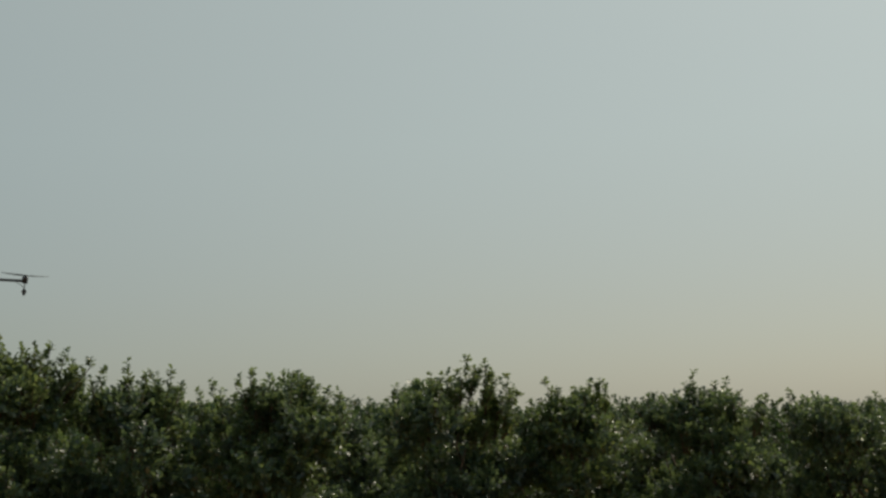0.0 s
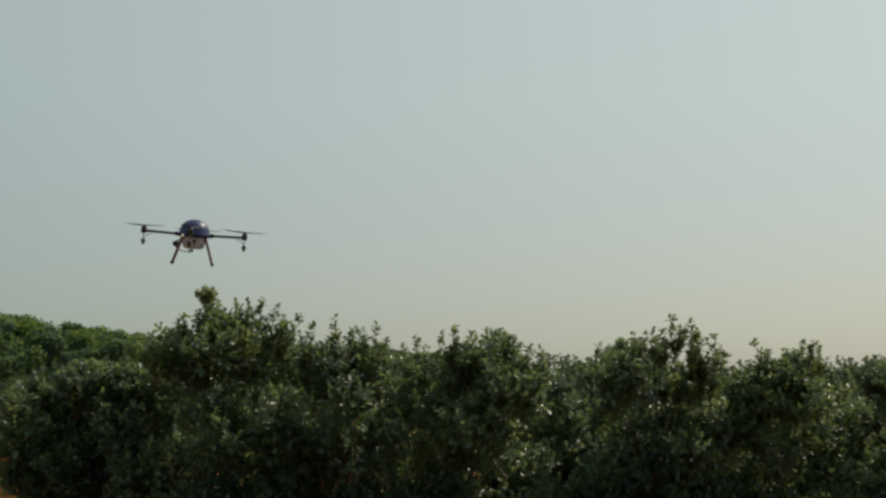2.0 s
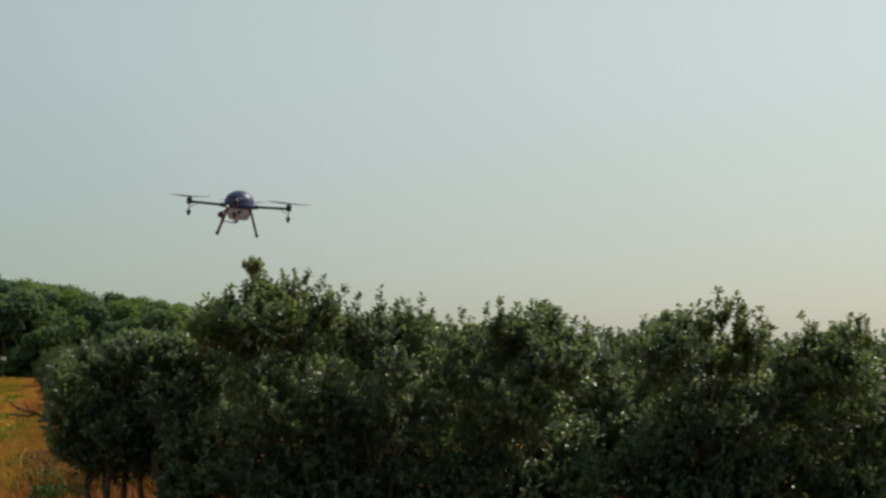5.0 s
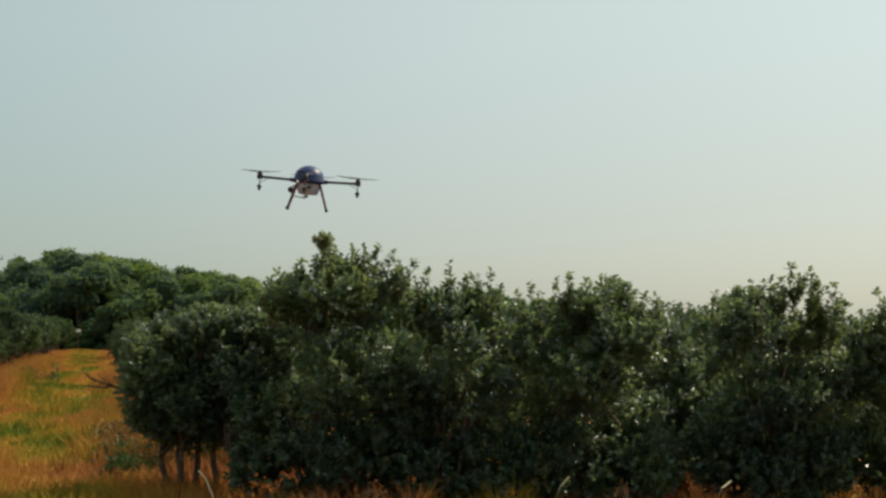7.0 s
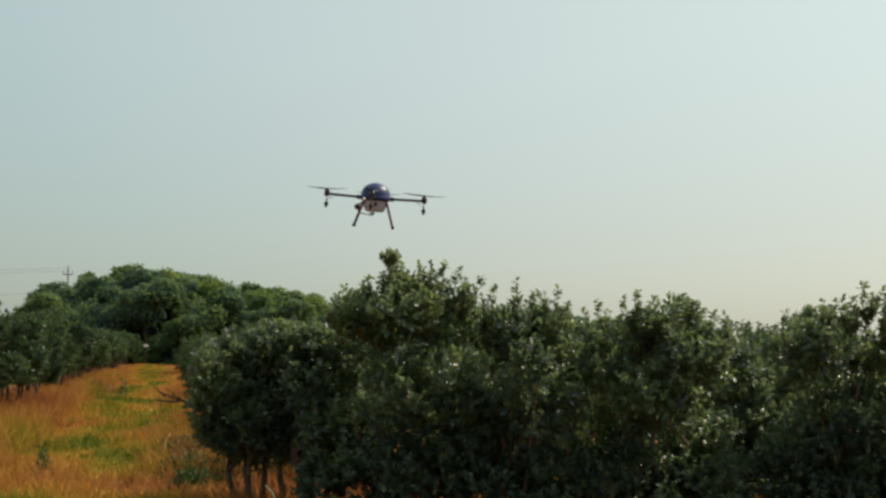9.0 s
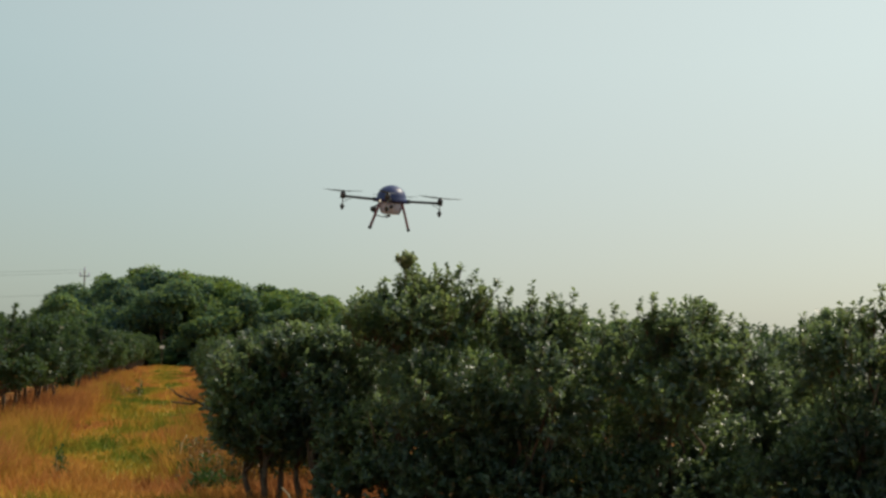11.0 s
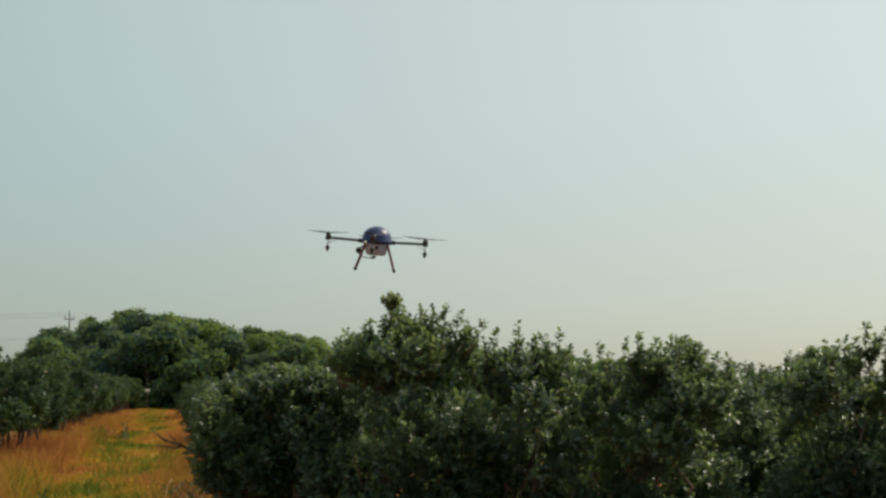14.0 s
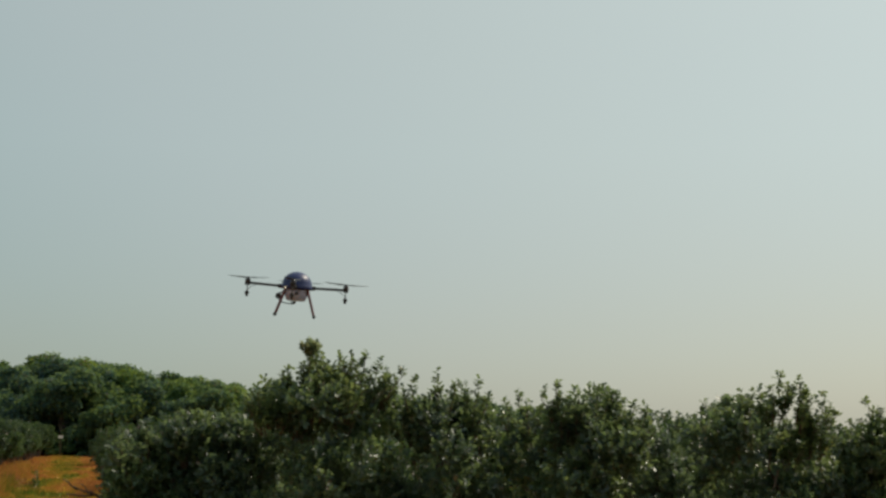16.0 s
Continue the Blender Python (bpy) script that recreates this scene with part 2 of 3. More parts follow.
def tubes_mesh(name, lines, material, sides=6):
    """One mesh of tapered tubes; each line is a list of (point, radius)."""
    verts, loops, sizes = [], [], []
    for line in lines:
        pts = np.array([p for p, r in line], float)
        d = unit(np.gradient(pts, axis=0))
        ref = np.where(np.abs(d[:, 2:3]) > 0.9, [[1.0, 0, 0]], [[0, 0, 1.0]])
        a = unit(np.cross(d, ref))
        b = np.cross(d, a)
        base = len(verts)
        for i, (p, r) in enumerate(line):
            for k in range(sides):
                q = 2 * math.pi * k / sides
                verts.append(pts[i] + r * (math.cos(q) * a[i] + math.sin(q) * b[i]))
        for i in range(len(line) - 1):
            for k in range(sides):
                k2 = (k + 1) % sides
                loops += [base + i * sides + k, base + i * sides + k2, base + (i + 1) * sides + k2, base + (i + 1) * sides + k]
                sizes.append(4)
        loops += [base + (len(line) - 1) * sides + k for k in range(sides)]
        sizes.append(sides)
        loops += [base + k for k in reversed(range(sides))]
        sizes.append(sides)
    return raw_mesh(name, verts, loops, sizes, material, True)


def part(name, bm, material, parent, label=""):
    me = bpy.data.meshes.new(name)
    bm.to_mesh(me)
    bm.free()
    me.materials.append(material)
    ob = new(name, me)
    ob.parent = parent
    return tagged(ob, label)


def child(name, me, parent, label=""):
    ob = new(name, me)
    ob.parent = parent
    return tagged(ob, label)


def thing(name, m, label, category, group="", kind=""):
    ob = new(name)
    ob.matrix_basis = m
    ob.empty_display_size = 0.2
    return tagged(ob, label, category, group, kind)


# ---- ground ----
def line_left(y):
    """Foot of the tree row on the far side of the grass track."""
    return -5.3 - 0.202 * (y - 12)


def line_right(y):
    """Edge of the orchard block on the near side of the track."""
    return -1.6 - 0.202 * (y - 12)


def ground_height(x, y):
    """A gentle rise along the grass track, level elsewhere."""
    near = np.exp(-((np.hypot(x, y - 20) / 45.0) ** 2))
    return near * (0.05 * np.sin(x * 0.9 + 1.3) * np.cos(y * 0.55) + 0.04 * np.sin(x * 0.37 - y * 0.23))


def build_ground():
    g = np.linspace(-1, 1, 181)
    c = np.sinh(g * 6.2) / np.sinh(6.2) * 2500
    xs, ys = np.meshgrid(c, c + 20)
    verts = np.stack([xs, ys, ground_height(xs, ys)], -1).reshape(-1, 3)
    i = np.arange(180)[:, None] * 181 + np.arange(180)[None]
    quads = np.stack([i, i + 1, i + 182, i + 181], -1).reshape(-1, 4)
    tagged(new("ground", raw_mesh("ground", verts, quads, np.full(len(quads), 4), SOIL, True)), "dry golden meadow ground with green patches", "ground", "", "structure")


build_ground()


# ---- orchard trees ----
def crown_points(rng, lobes, count, inside=0.12, lift=0.12):
    """Points near the skin of a set of overlapping lobes, with the way out from each."""
    c, r = np.array([q[:3] for q in lobes]), np.array([q[3] for q in lobes])
    pick = rng.choice(len(lobes), count, p=r ** 2 / (r ** 2).sum())
    d = unit(rng.normal(size=(count, 3)) * [1, 1, 0.9] + [0, 0, lift])
    depth = np.where(rng.random(count) < inside, rng.uniform(0.35, 0.8, count), rng.uniform(0.82, 1.06, count))
    at = c[pick] + d * (r[pick] * depth)[:, None]
    deep = np.min(np.linalg.norm(at[:, None] - c[None], axis=2) / r[None], axis=1)
    keep = deep > 0.5
    return at[keep], d[keep]


def gathered(rng, at, count, pull):
    """Draws points towards clump centres on the crown, so that hollows open between the clumps."""
    c = at[rng.choice(len(at), count, replace=False)]
    near = np.concatenate([np.argmin(((q[:, None] - c[None]) ** 2).sum(2), axis=1) for q in np.array_split(at, 12)])
    return at + (c[near] - at) * pull * rng.uniform(0.4, 1.0, (len(at), 1))


def spray(rng, at, out, per, length, leaf, spread):
    """Leaves set along short twigs that start at the points."""
    n = len(at)
    way = unit(out * 0.7 + rng.normal(size=(n, 3)) * 0.35 + [0, 0, 0.45])
    t = (np.arange(per) + 0.5) / per
    p = at[:, None] + way[:, None] * (t[None, :, None] - 0.35) * length
    rad = unit(rng.normal(size=(n, per, 3)))
    rad = unit(rad - (rad * way[:, None]).sum(-1, keepdims=True) * way[:, None])
    along = unit(way[:, None] * (0.55 + 0.5 * t[None, :, None]) + rad * spread)
    face = unit(way[:, None] * 0.9 - rad * 0.5 + np.array([0, 0, 0.5]) + rng.normal(size=(n, per, 3)) * 0.3)
    size = leaf * rng.uniform(0.65, 1.15, (n, per))
    return p.reshape(-1, 3), along.reshape(-1, 3), face.reshape(-1, 3), size.reshape(-1)


def bend(rng, a, b, r0, r1, steps=5, wobble=0.06):
    a, b = np.array(a, float), np.array(b, float)
    line = []
    for i in range(steps + 1):
        t = i / steps
        p = a + (b - a) * t + (rng.normal(size=3) * wobble * np.linalg.norm(b - a) * math.sin(math.pi * t) if 0 < i < steps else 0)
        line.append((p, r0 + (r1 - r0) * t))
    return line


def orchard_meshes(seed, rx, ry, low, top, twigs, shoots=(), fine=True, leaf=0.051, per=10, stems=4):
    """Trunk mesh and crown mesh of one orchard tree: low and top are the crown's limits, shoots are (x, y, tip height, leaf head) over it."""
    rng = np.random.default_rng(seed)
    zc, rz = (low + top) / 2, (top - low) / 2
    lobes = [(0, 0, zc - 0.05 * rz, 0.62 * min(rx, ry, rz * 1.1))]
    stems_bare = fine and low > 0.3
    for i in range(20):
        q, h = i * 2.4 + rng.uniform(-0.4, 0.4), rng.uniform(-0.85, 0.85)
        k = math.sqrt(1 - h * h)
        r = rng.uniform(0.22, 0.36) * min(max(rx, 0.7), rz * 1.1) * (1 if fine else 0.85)
        m = 0.8 if fine else 0.88
        if stems_bare and h < -0.15:
            k *= 1.0 + 0.75 * (h + 0.15) / 0.7
        lobes.append((rx * k * math.cos(q) * m, ry * k * math.sin(q) * m * (1 if h > -0.1 or low > 0.3 else 0.6), zc + rz * (h * 0.86 + (0.07 if h > 0.3 else 0)), r))
    if low < 0.3:  # branches that hang to the ground
        for i in range(11):
            q = i * 0.571 + rng.uniform(-0.2, 0.2)
            lobes.append((rx * 0.78 * math.cos(q), ry * 0.48 * math.sin(q), rng.uniform(0.22, 0.5), rng.uniform(0.2, 0.3)))
    at, out = crown_points(rng, lobes, int(twigs * 1.25), 0.24, lift=0.24)
    at = gathered(rng, at, int(15 * (rx + ry) * (top - low) * (2.2 if fine else 1.0)), 0.38)
    sets = [spray(rng, at, out, per, 0.15, leaf, 0.95)]
    lines, stalks = [(((0, 0, -0.1), 0.13), ((0, 0, 0.0), 0.12), ((0, 0, 0.07), 0.07))], []
    # leaves of the upright shoots; near trees colour them lighter, like sunlit tops
    young, tufts = [], []
    heads = [(rng.uniform(-0.75, 0.75) * rx, rng.uniform(-0.6, 0.6) * ry, top + rng.uniform(-0.28, -0.02), 0) for _ in range(14 if fine else 11)] + list(shoots)
    for x, y, tip, head in heads:
        flank = [(0.0, 0.0, 0.0)] + [(rng.normal() * 0.10, rng.normal() * 0.10, rng.uniform(0.06, 0.22)) for _ in range(0 if head else 3 if fine else 1)]
        for dx, dy, down in flank:
            end = np.array([x + dx, y + dy, tip - down])
            foot = np.array([x * 0.85 + dx * 0.4, y * 0.85 + dy * 0.4, tip - (0.62 if head else 0.4)])
            stalks.append(bend(rng, foot, end - [0, 0, 0.03], 0.007, 0.003, 4, 0.04))
            k = 18 if head else 8 if fine else 4
            t = np.linspace(0.25, 0.95, k)
            p = foot + (end - foot) * t[:, None] + rng.normal(size=(k, 3)) * 0.015
            young.append(spray(rng, p, np.tile([0, 0, 1.0], (k, 1)), 7, 0.07, leaf * 1.12, 1.2 if head else 1.5))
        if head:
            p = unit(rng.normal(size=(150, 3))) * head * rng.random((150, 1)) ** 0.4 * [1.0, 1.0, 0.7]
            p[:, :2] *= np.clip(0.75 + p[:, 2:] / head * 0.6, 0.3, 1.1)
            p += [x, y, tip - head * 0.75]
            tufts.append(spray(rng, p, unit(p - [x, y, tip - head * 1.8]), 5, 0.04, leaf * 0.7, 0.8))
    for i in range(stems):
        q = 2 * math.pi * i / stems + rng.uniform(-0.4, 0.4)
        splay = 0.36 if low > 0.3 and fine else 0.22
        mid = np.array([math.cos(q) * rx * splay * rng.uniform(0.6, 1.2), math.sin(q) * ry * splay, low + rng.uniform(0.0, 0.2)])
        lines.append(bend(rng, (math.cos(q) * 0.05 * stems ** 0.6, math.sin(q) * 0.05 * stems ** 0.6, -0.06), mid, 0.075 / stems ** 0.5, 0.055 / stems ** 0.5, 4, 0.03))
        for _ in range(4):
            e = np.array([rng.uniform(-0.5, 0.5) * rx, rng.uniform(-0.45, 0.6) * ry, rng.uniform(zc - 0.2 * rz, zc + 0.55 * rz)])
            lines.append(bend(rng, mid, e, 0.024, 0.006, 5, 0.08))
    p, a, f, s = (np.concatenate(q) for q in zip(*sets))
    return tubes_mesh("trunk", lines, BARK, 6 if fine else 4), leaves_mesh("crown", p, a, f, s, LEAF if fine else FARLEAF, 0.62, fine), tubes_mesh("branchwork", stalks, BARK, 5 if fine else 3), [leaves_mesh("tuft", *q, TUFT, 0.7) for q in tufts], leaves_mesh("new_growth", *(np.concatenate(q) for q in zip(*young)), SUNLIT_YOUNG if fine else FARLEAF, 0.62, fine)


def tree_parts(meshes, t):
    child("trunk", meshes[0], t)
    child("crown", meshes[1], t)
    tagged(child("branchwork", meshes[2], t), kind="stuff")
    tagged(child("new_growth", meshes[4], t, "young leaves on upright shoots, sunlight coloured in on near trees"), kind="stuff")
    for me in meshes[3]:
        child("tuft", me, t, "pale rounded leaf tuft")


def orchard_tree(meshes, m, label, group):
    t = thing("orchard_tree", m, label, "tree", group)
    tree_parts(meshes, t)
    return t


ROW_Y = 11.5


def bearing_x(deg, y):
    return math.tan(radians(deg)) * y


def bearing_z(deg, el, y):
    return EYE + math.tan(radians(el)) * y / math.cos(radians(deg))


def front_tree(seed, deg, half, low, top, tips, twigs, y=ROW_Y, depth=0.72, label="", stems=4):
    """A tree of the near row; tips are (bearing, elevation, leaf head) of its tallest shoots."""
    x0 = bearing_x(deg, y)
    shoots = [(bearing_x(b, y) - x0, -0.1 + 0.2 * math.sin(7 * b), bearing_z(b, e, y), h) for b, e, h in tips]
    orchard_tree(orchard_meshes(seed, half, depth, low, top, twigs, shoots, stems=stems), pose(x0, y, 0), label, "trees of the near orchard row")


LAB = "dense dark green orchard tree with glossy leaves and upright shoots"
front_tree(11, -7.5, 0.66, 0.36, 1.72, [(-9.6, 0.3, 0), (-8.6, 0.8, 0), (-7.6, 0.95, 0)], 2300, y=12.4, label="low rounded orchard tree with several bare stems in dry grass", stems=4)
front_tree(22, -5.4, 0.56, 0.36, 1.78, [(-6.3, 1.15, 0), (-5.5, 1.2, 0), (-4.8, 1.2, 0)], 2300, y=12.3, label="low rounded orchard tree with forked bare stems in dry grass", stems=4)
front_tree(12, -0.9, 0.86, -0.10, 2.17, [(-1.38, 4.36, 0.105), (-1.1, 3.75, 0), (-1.7, 3.5, 0), (-0.9, 3.7, 0), (-1.5, 3.75, 0), (-0.7, 3.65, 0), (0.0, 3.75, 0), (0.55, 3.7, 0), (1.16, 3.95, 0), (1.75, 3.5, 0), (-3.2, 2.6, 0), (-2.4, 3.1, 0), (2.2, 3.1, 0)], 3400, label="tall dark green orchard tree with one tufted shoot above its crown")
front_tree(13, 4.7, 0.57, -0.10, 2.02, [(4.45, 2.95, 0), (5.7, 2.45, 0), (6.2, 2.5, 0), (3.2, 2.6, 0)], 2700, label=LAB)
front_tree(14, 10.6, 0.78, -0.10, 2.02, [(8.2, 2.2, 0), (9.66, 2.65, 0), (10.6, 2.2, 0), (11.5, 2.3, 0), (12.7, 2.2, 0), (13.9, 1.6, 0)], 3500, label=LAB)
front_tree(115, 18.9, 0.78, -0.10, 1.98, [(18.4, 2.15, 0), (20.3, 2.6, 0), (19.0, 2.3, 0), (16.5, 1.75, 0), (17.7, 1.95, 0), (19.83, 2.95, 0), (19.3, 2.4, 0), (21.6, 2.0, 0), (20.6, 2.2, 0)], 3700, label=LAB)
front_tree(16, 24.4, 0.57, -0.10, 1.83, [(23.0, 1.75, 0), (25.6, 1.75, 0), (25.0, 1.6, 0), (24.1, 1.3, 0)], 2700, label=LAB)
front_tree(17, 30.6, 0.72, -0.10, 1.80, [(28.1, 1.0, 0), (30.0, 1.9, 0), (30.9, 1.5, 0), (31.7, 1.4, 0), (32.8, 0.8, 0)], 2900, label=LAB)
front_tree(18, 36.6, 0.86, -0.10, 1.72, [(34.2, 0.95, 0), (36.1, 0.5, 0), (38.0, 0.65, 0), (37, 0.4, 0)], 2700, label=LAB)
front_tree(19, 42.0, 1.0, -0.10, 1.75, [], 1600, label=LAB)
front_tree(20, 14.6, 0.62, -0.05, 1.62, [(13.9, 1.0, 0), (14.6, 0.9, 0), (15.4, 1.2, 0)], 2500, y=12.9, label=LAB)
front_tree(21, 26.9, 0.60, -0.05, 1.60, [(26.4, 0.6, 0), (27.2, 0.7, 0)], 2300, y=12.9, label=LAB)

bough = [bend(np.random.default_rng(8), (-0.22, -0.1, 0.95), (-0.94, -0.15, 1.06), 0.022, 0.007, 5, 0.06)]
for k in range(7):
    a = np.array([-0.39 - 0.075 * k, -0.12, 0.98 + 0.02 * k])
    bough.append(bend(np.random.default_rng(80 + k), a, a + [-0.13, 0.05 * (k % 3 - 1), 0.10 - 0.05 * (k % 2)], 0.011, 0.004, 3, 0.06))
for ob in bpy.data.objects:
    if ob.name == "orchard_tree":
        child("bare_bough", tubes_mesh("bare_bough", bough, BARK, 5), ob, "bare dark dead bough")

# the rows behind, and the row across the track
ACROSS = [orchard_meshes(40 + i, 1.0, 1.0, 0.55, 2.05, 1700, (), False, 0.072, 7) for i in range(4)]
BACK = [orchard_meshes(30 + i, 1.05, 1.05, -0.05, 2.0, 1100, (), False, 0.08, 7) for i in range(4)]
rng = np.random.default_rng(5)


def place_back(kinds, x, y, label, group, scale=1.0):
    k = int(rng.integers(4))
    m = pose(x, y, 0, 0, 0, float(rng.uniform(0, 360))) @ Matrix.Diagonal((scale, scale, scale * float(rng.uniform(0.93, 1.05)), 1))
    t = thing("orchard_tree", m, label, "tree", group)
    tree_parts(kinds[k], t)


for y in (14.6, 17.8, 21.2, 25.0, 29.0, 34.0, 40.0, 47.0, 56.0, 68.0):
    x = line_right(y) + 0.9
    while x < y * 0.86 + 2:
        place_back(BACK, x + float(rng.uniform(-0.3, 0.3)), y + float(rng.uniform(-0.4, 0.4)), "dark green orchard tree in the rows behind", "trees of the orchard block", 0.89 if y < 16 else 0.93 if y < 20 else 0.97)
        x += 2.3 if y < 30 else 2.9
for row in range(2):
    y = 22.3 + row
    while y < 96:
        place_back(ACROSS, line_left(y) - 0.5 - 2.6 * row + float(rng.uniform(-0.2, 0.2)), y, "dark green orchard tree along the grass track", "trees across the track", (1.22 if y < 25 else 1.12) + float(rng.uniform(-0.08, 0.08)))
        y += 2.7


# ---- woods ----
def woods_meshes(seed, height, radius):
    r = np.random.default_rng(seed)
    lobes = [(0, 0, 0.55 * height, radius * 0.5)]
    for i in range(20):
        h = 0.16 + 0.68 * ((i * 0.382) % 1.0) + r.uniform(-0.04, 0.04)
        k = radius * math.sqrt(max(0.06, 1 - ((h - 0.48) / 0.56) ** 2)) * r.uniform(0.6, 0.85)
        q = i * 2.4 + r.uniform(-0.5, 0.5)
        lobes.append((k * math.cos(q), k * math.sin(q), h * height, radius * r.uniform(0.28, 0.42)))
    for x, y, z, w in lobes[1:]:
        for _ in range(3):
            d = unit(r.normal(size=3) + [0, 0, 0.4]) * w * 0.85
            lobes.append((x + d[0], y + d[1], z + d[2], w * r.uniform(0.35, 0.5)))
    crest = max(q[2] + q[3] for q in lobes)
    lobes = [(x, y, z * height / crest, w) for x, y, z, w in lobes]
    at, out = crown_points(r, lobes, 3600, 0.04)
    p = np.repeat(at, 4, axis=0) + r.normal(size=(len(at) * 4, 3)) * 0.10
    f = unit(np.repeat(out, 4, axis=0) + r.normal(size=p.shape) * 0.6 + [0, 0, 0.15])
    a = unit(np.cross(f, r.normal(size=p.shape)))
    s = r.uniform(0.18, 0.32, len(p))
    top = (0, 0, height * 0.75)
    lines = [bend(r, (0, 0, -0.2), top, 0.16, 0.05, 6, 0.03)]
    for q in lobes[:21:4]:
        lines.append(bend(r, (0, 0, height * r.uniform(0.2, 0.4)), q[:3], 0.07, 0.02, 4, 0.08))
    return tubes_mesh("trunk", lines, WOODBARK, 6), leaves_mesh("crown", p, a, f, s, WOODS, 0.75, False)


WOOD = [woods_meshes(60 + i, 8.0, 2.5) for i in range(5)]


def woods_height(b):
    """Height of the wood's top over the ground, by bearing."""
    return float(np.interp(b, [-18.5, -17, -15, -12.7, -10, -7, -3.7, 2, 8, 16, 40], [4.8, 6.0, 7.2, 8.0, 7.6, 6.5, 5.9, 5.2, 4.4, 3.8, 3.6]))


b = -16.7
while b < 12:
    for k in range(4):
        bb = b + float(rng.uniform(-0.5, 0.5)) + (0.9 if k % 2 else 0)
        dist = 104 + 5.5 * k + float(rng.uniform(-1.5, 1.5))
        h = (1.6 + (woods_height(bb) - 1.6) * dist / 104) * float(rng.uniform(0.96, 1.02)) * (0.86, 0.95, 0.98, 1.0)[k]
        m = pose(math.sin(radians(bb)) * dist, math.cos(radians(bb)) * dist, 0, 0, 0, float(rng.uniform(0, 360)))
        w = h / 8.0
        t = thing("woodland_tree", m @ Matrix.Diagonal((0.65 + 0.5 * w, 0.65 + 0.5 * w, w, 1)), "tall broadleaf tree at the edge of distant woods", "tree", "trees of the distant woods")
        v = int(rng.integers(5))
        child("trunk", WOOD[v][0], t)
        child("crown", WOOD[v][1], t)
    b += 1.2


# ---- grass ----
def grass_blades(name, xy, tall, wide, seed, material, label):
    r = np.random.default_rng(seed)
    n = len(xy)
    foot = np.stack([xy[:, 0], xy[:, 1], ground_height(xy[:, 0], xy[:, 1]) - 0.01], 1)
    q = r.uniform(0, 2 * math.pi, n)
    side = np.stack([np.cos(q), np.sin(q), 0 * q], 1)
    lean = np.stack([r.normal(size=n) * 0.32, r.normal(size=n) * 0.32, np.ones(n)], 1)
    h = tall * r.uniform(0.45, 1.15, n)
    mid, tip = foot + lean * (h * 0.55)[:, None], foot + lean * [1.5, 1.5, 1.0] * h[:, None]
    w = (wide * r.uniform(0.6, 1.3, n))[:, None]
    verts = np.stack([foot - side * w, foot + side * w, mid + side * w * 0.8, tip, mid - side * w * 0.8], 1).reshape(-1, 3)
    k = np.arange(n)[:, None] * 5
    loops = np.concatenate([k + [0, 1, 2, 4], k + [4, 2, 3]], 1).reshape(-1)
    ob = new(name, raw_mesh(name, verts, loops, np.tile([4, 3], n), material))
    return tagged(ob, label, "grass", "", "stuff")


def track_points(count, y0, y1, power):
    y = y0 + (y1 - y0) * rng.random(count) ** power
    t = rng.random(count)
    x = line_left(y) - 1.6 + (line_right(y) + 1.2 - line_left(y) + 1.6) * t
    return np.stack([x, y], 1)


xy = track_points(80000, 9.0, 97.0, 1.9)
grass_blades("dry_grass", xy, (0.13 + 0.12 * np.exp(-xy[:, 1] / 40)) * 1.25 * (0.7 + 0.3 * np.sin(xy[:, 0] * 2.1 + np.sin(xy[:, 1] * 0.8) * 2)), 0.006 + 0.0003 * xy[:, 1], 3, BLADE, "knee-high dry golden grass along the track")
clump = np.stack([rng.uniform(-6.1, -4.5, 420), 13.0 + 44 * rng.random(420) ** 1.5], 1)
clump[:, 0] -= 0.202 * (clump[:, 1] - 12)
xy = np.repeat(clump, 40, axis=0) + rng.normal(size=(420 * 40, 2)) * 0.16
grass_blades("tall_straw", xy, 0.52, 0.005 + 0.0002 * xy[:, 1], 6, BLADE, "tall pale golden straw tufts beside the track")
clump = np.stack([rng.uniform(-2.5, -1.5, 110), 14.5 + 22 * rng.random(110) ** 1.3], 1)
clump[:, 0] -= 0.202 * (clump[:, 1] - 12)
xy = np.repeat(clump, 40, axis=0) + rng.normal(size=(110 * 40, 2)) * 0.13
grass_blades("rusty_grass", xy, 0.38, 0.006, 7, BLADE, "rust-brown withered grass along the orchard edge")
xy = np.stack([rng.uniform(-4, 13, 22000), rng.uniform(9.2, 14.2, 22000)], 1)
grass_blades("orchard_grass", xy, 0.24, 0.006, 4, BLADE, "dry brown grass under the orchard trees")

spot = np.repeat(np.array([(1.28, 10.65), (1.42, 10.7), (3.08, 10.5), (3.2, 10.6), (0.55, 10.5)]), 60, axis=0)
grass_blades("foot_straw", spot + rng.normal(size=spot.shape) * 0.07, 0.36, 0.006, 9, BLADE, "pale dry straw at the foot of the orchard row")

# low growth that closes the foot of the woods
b, back = -18.0, True
while b < -2:
    back = not back
    dist = (123 if back else 101) + float(rng.uniform(-1.0, 3.0))
    w = float(rng.uniform(0.24, 0.36)) * (1.5 if back else 1.0)
    m = pose(math.sin(radians(b)) * dist, math.cos(radians(b)) * dist, -0.5, 0, 0, float(rng.uniform(0, 360))) @ Matrix.Diagonal((w * 1.5, w * 1.5, w, 1))
    t = thing("woodland_shrub", m, "dark green shrub at the foot of the woods", "shrub", "shrubs at the foot of the woods")
    k = int(rng.integers(5))
    child("stem", WOOD[k][0], t)
    child("crown", WOOD[k][1], t)
    b += 0.35


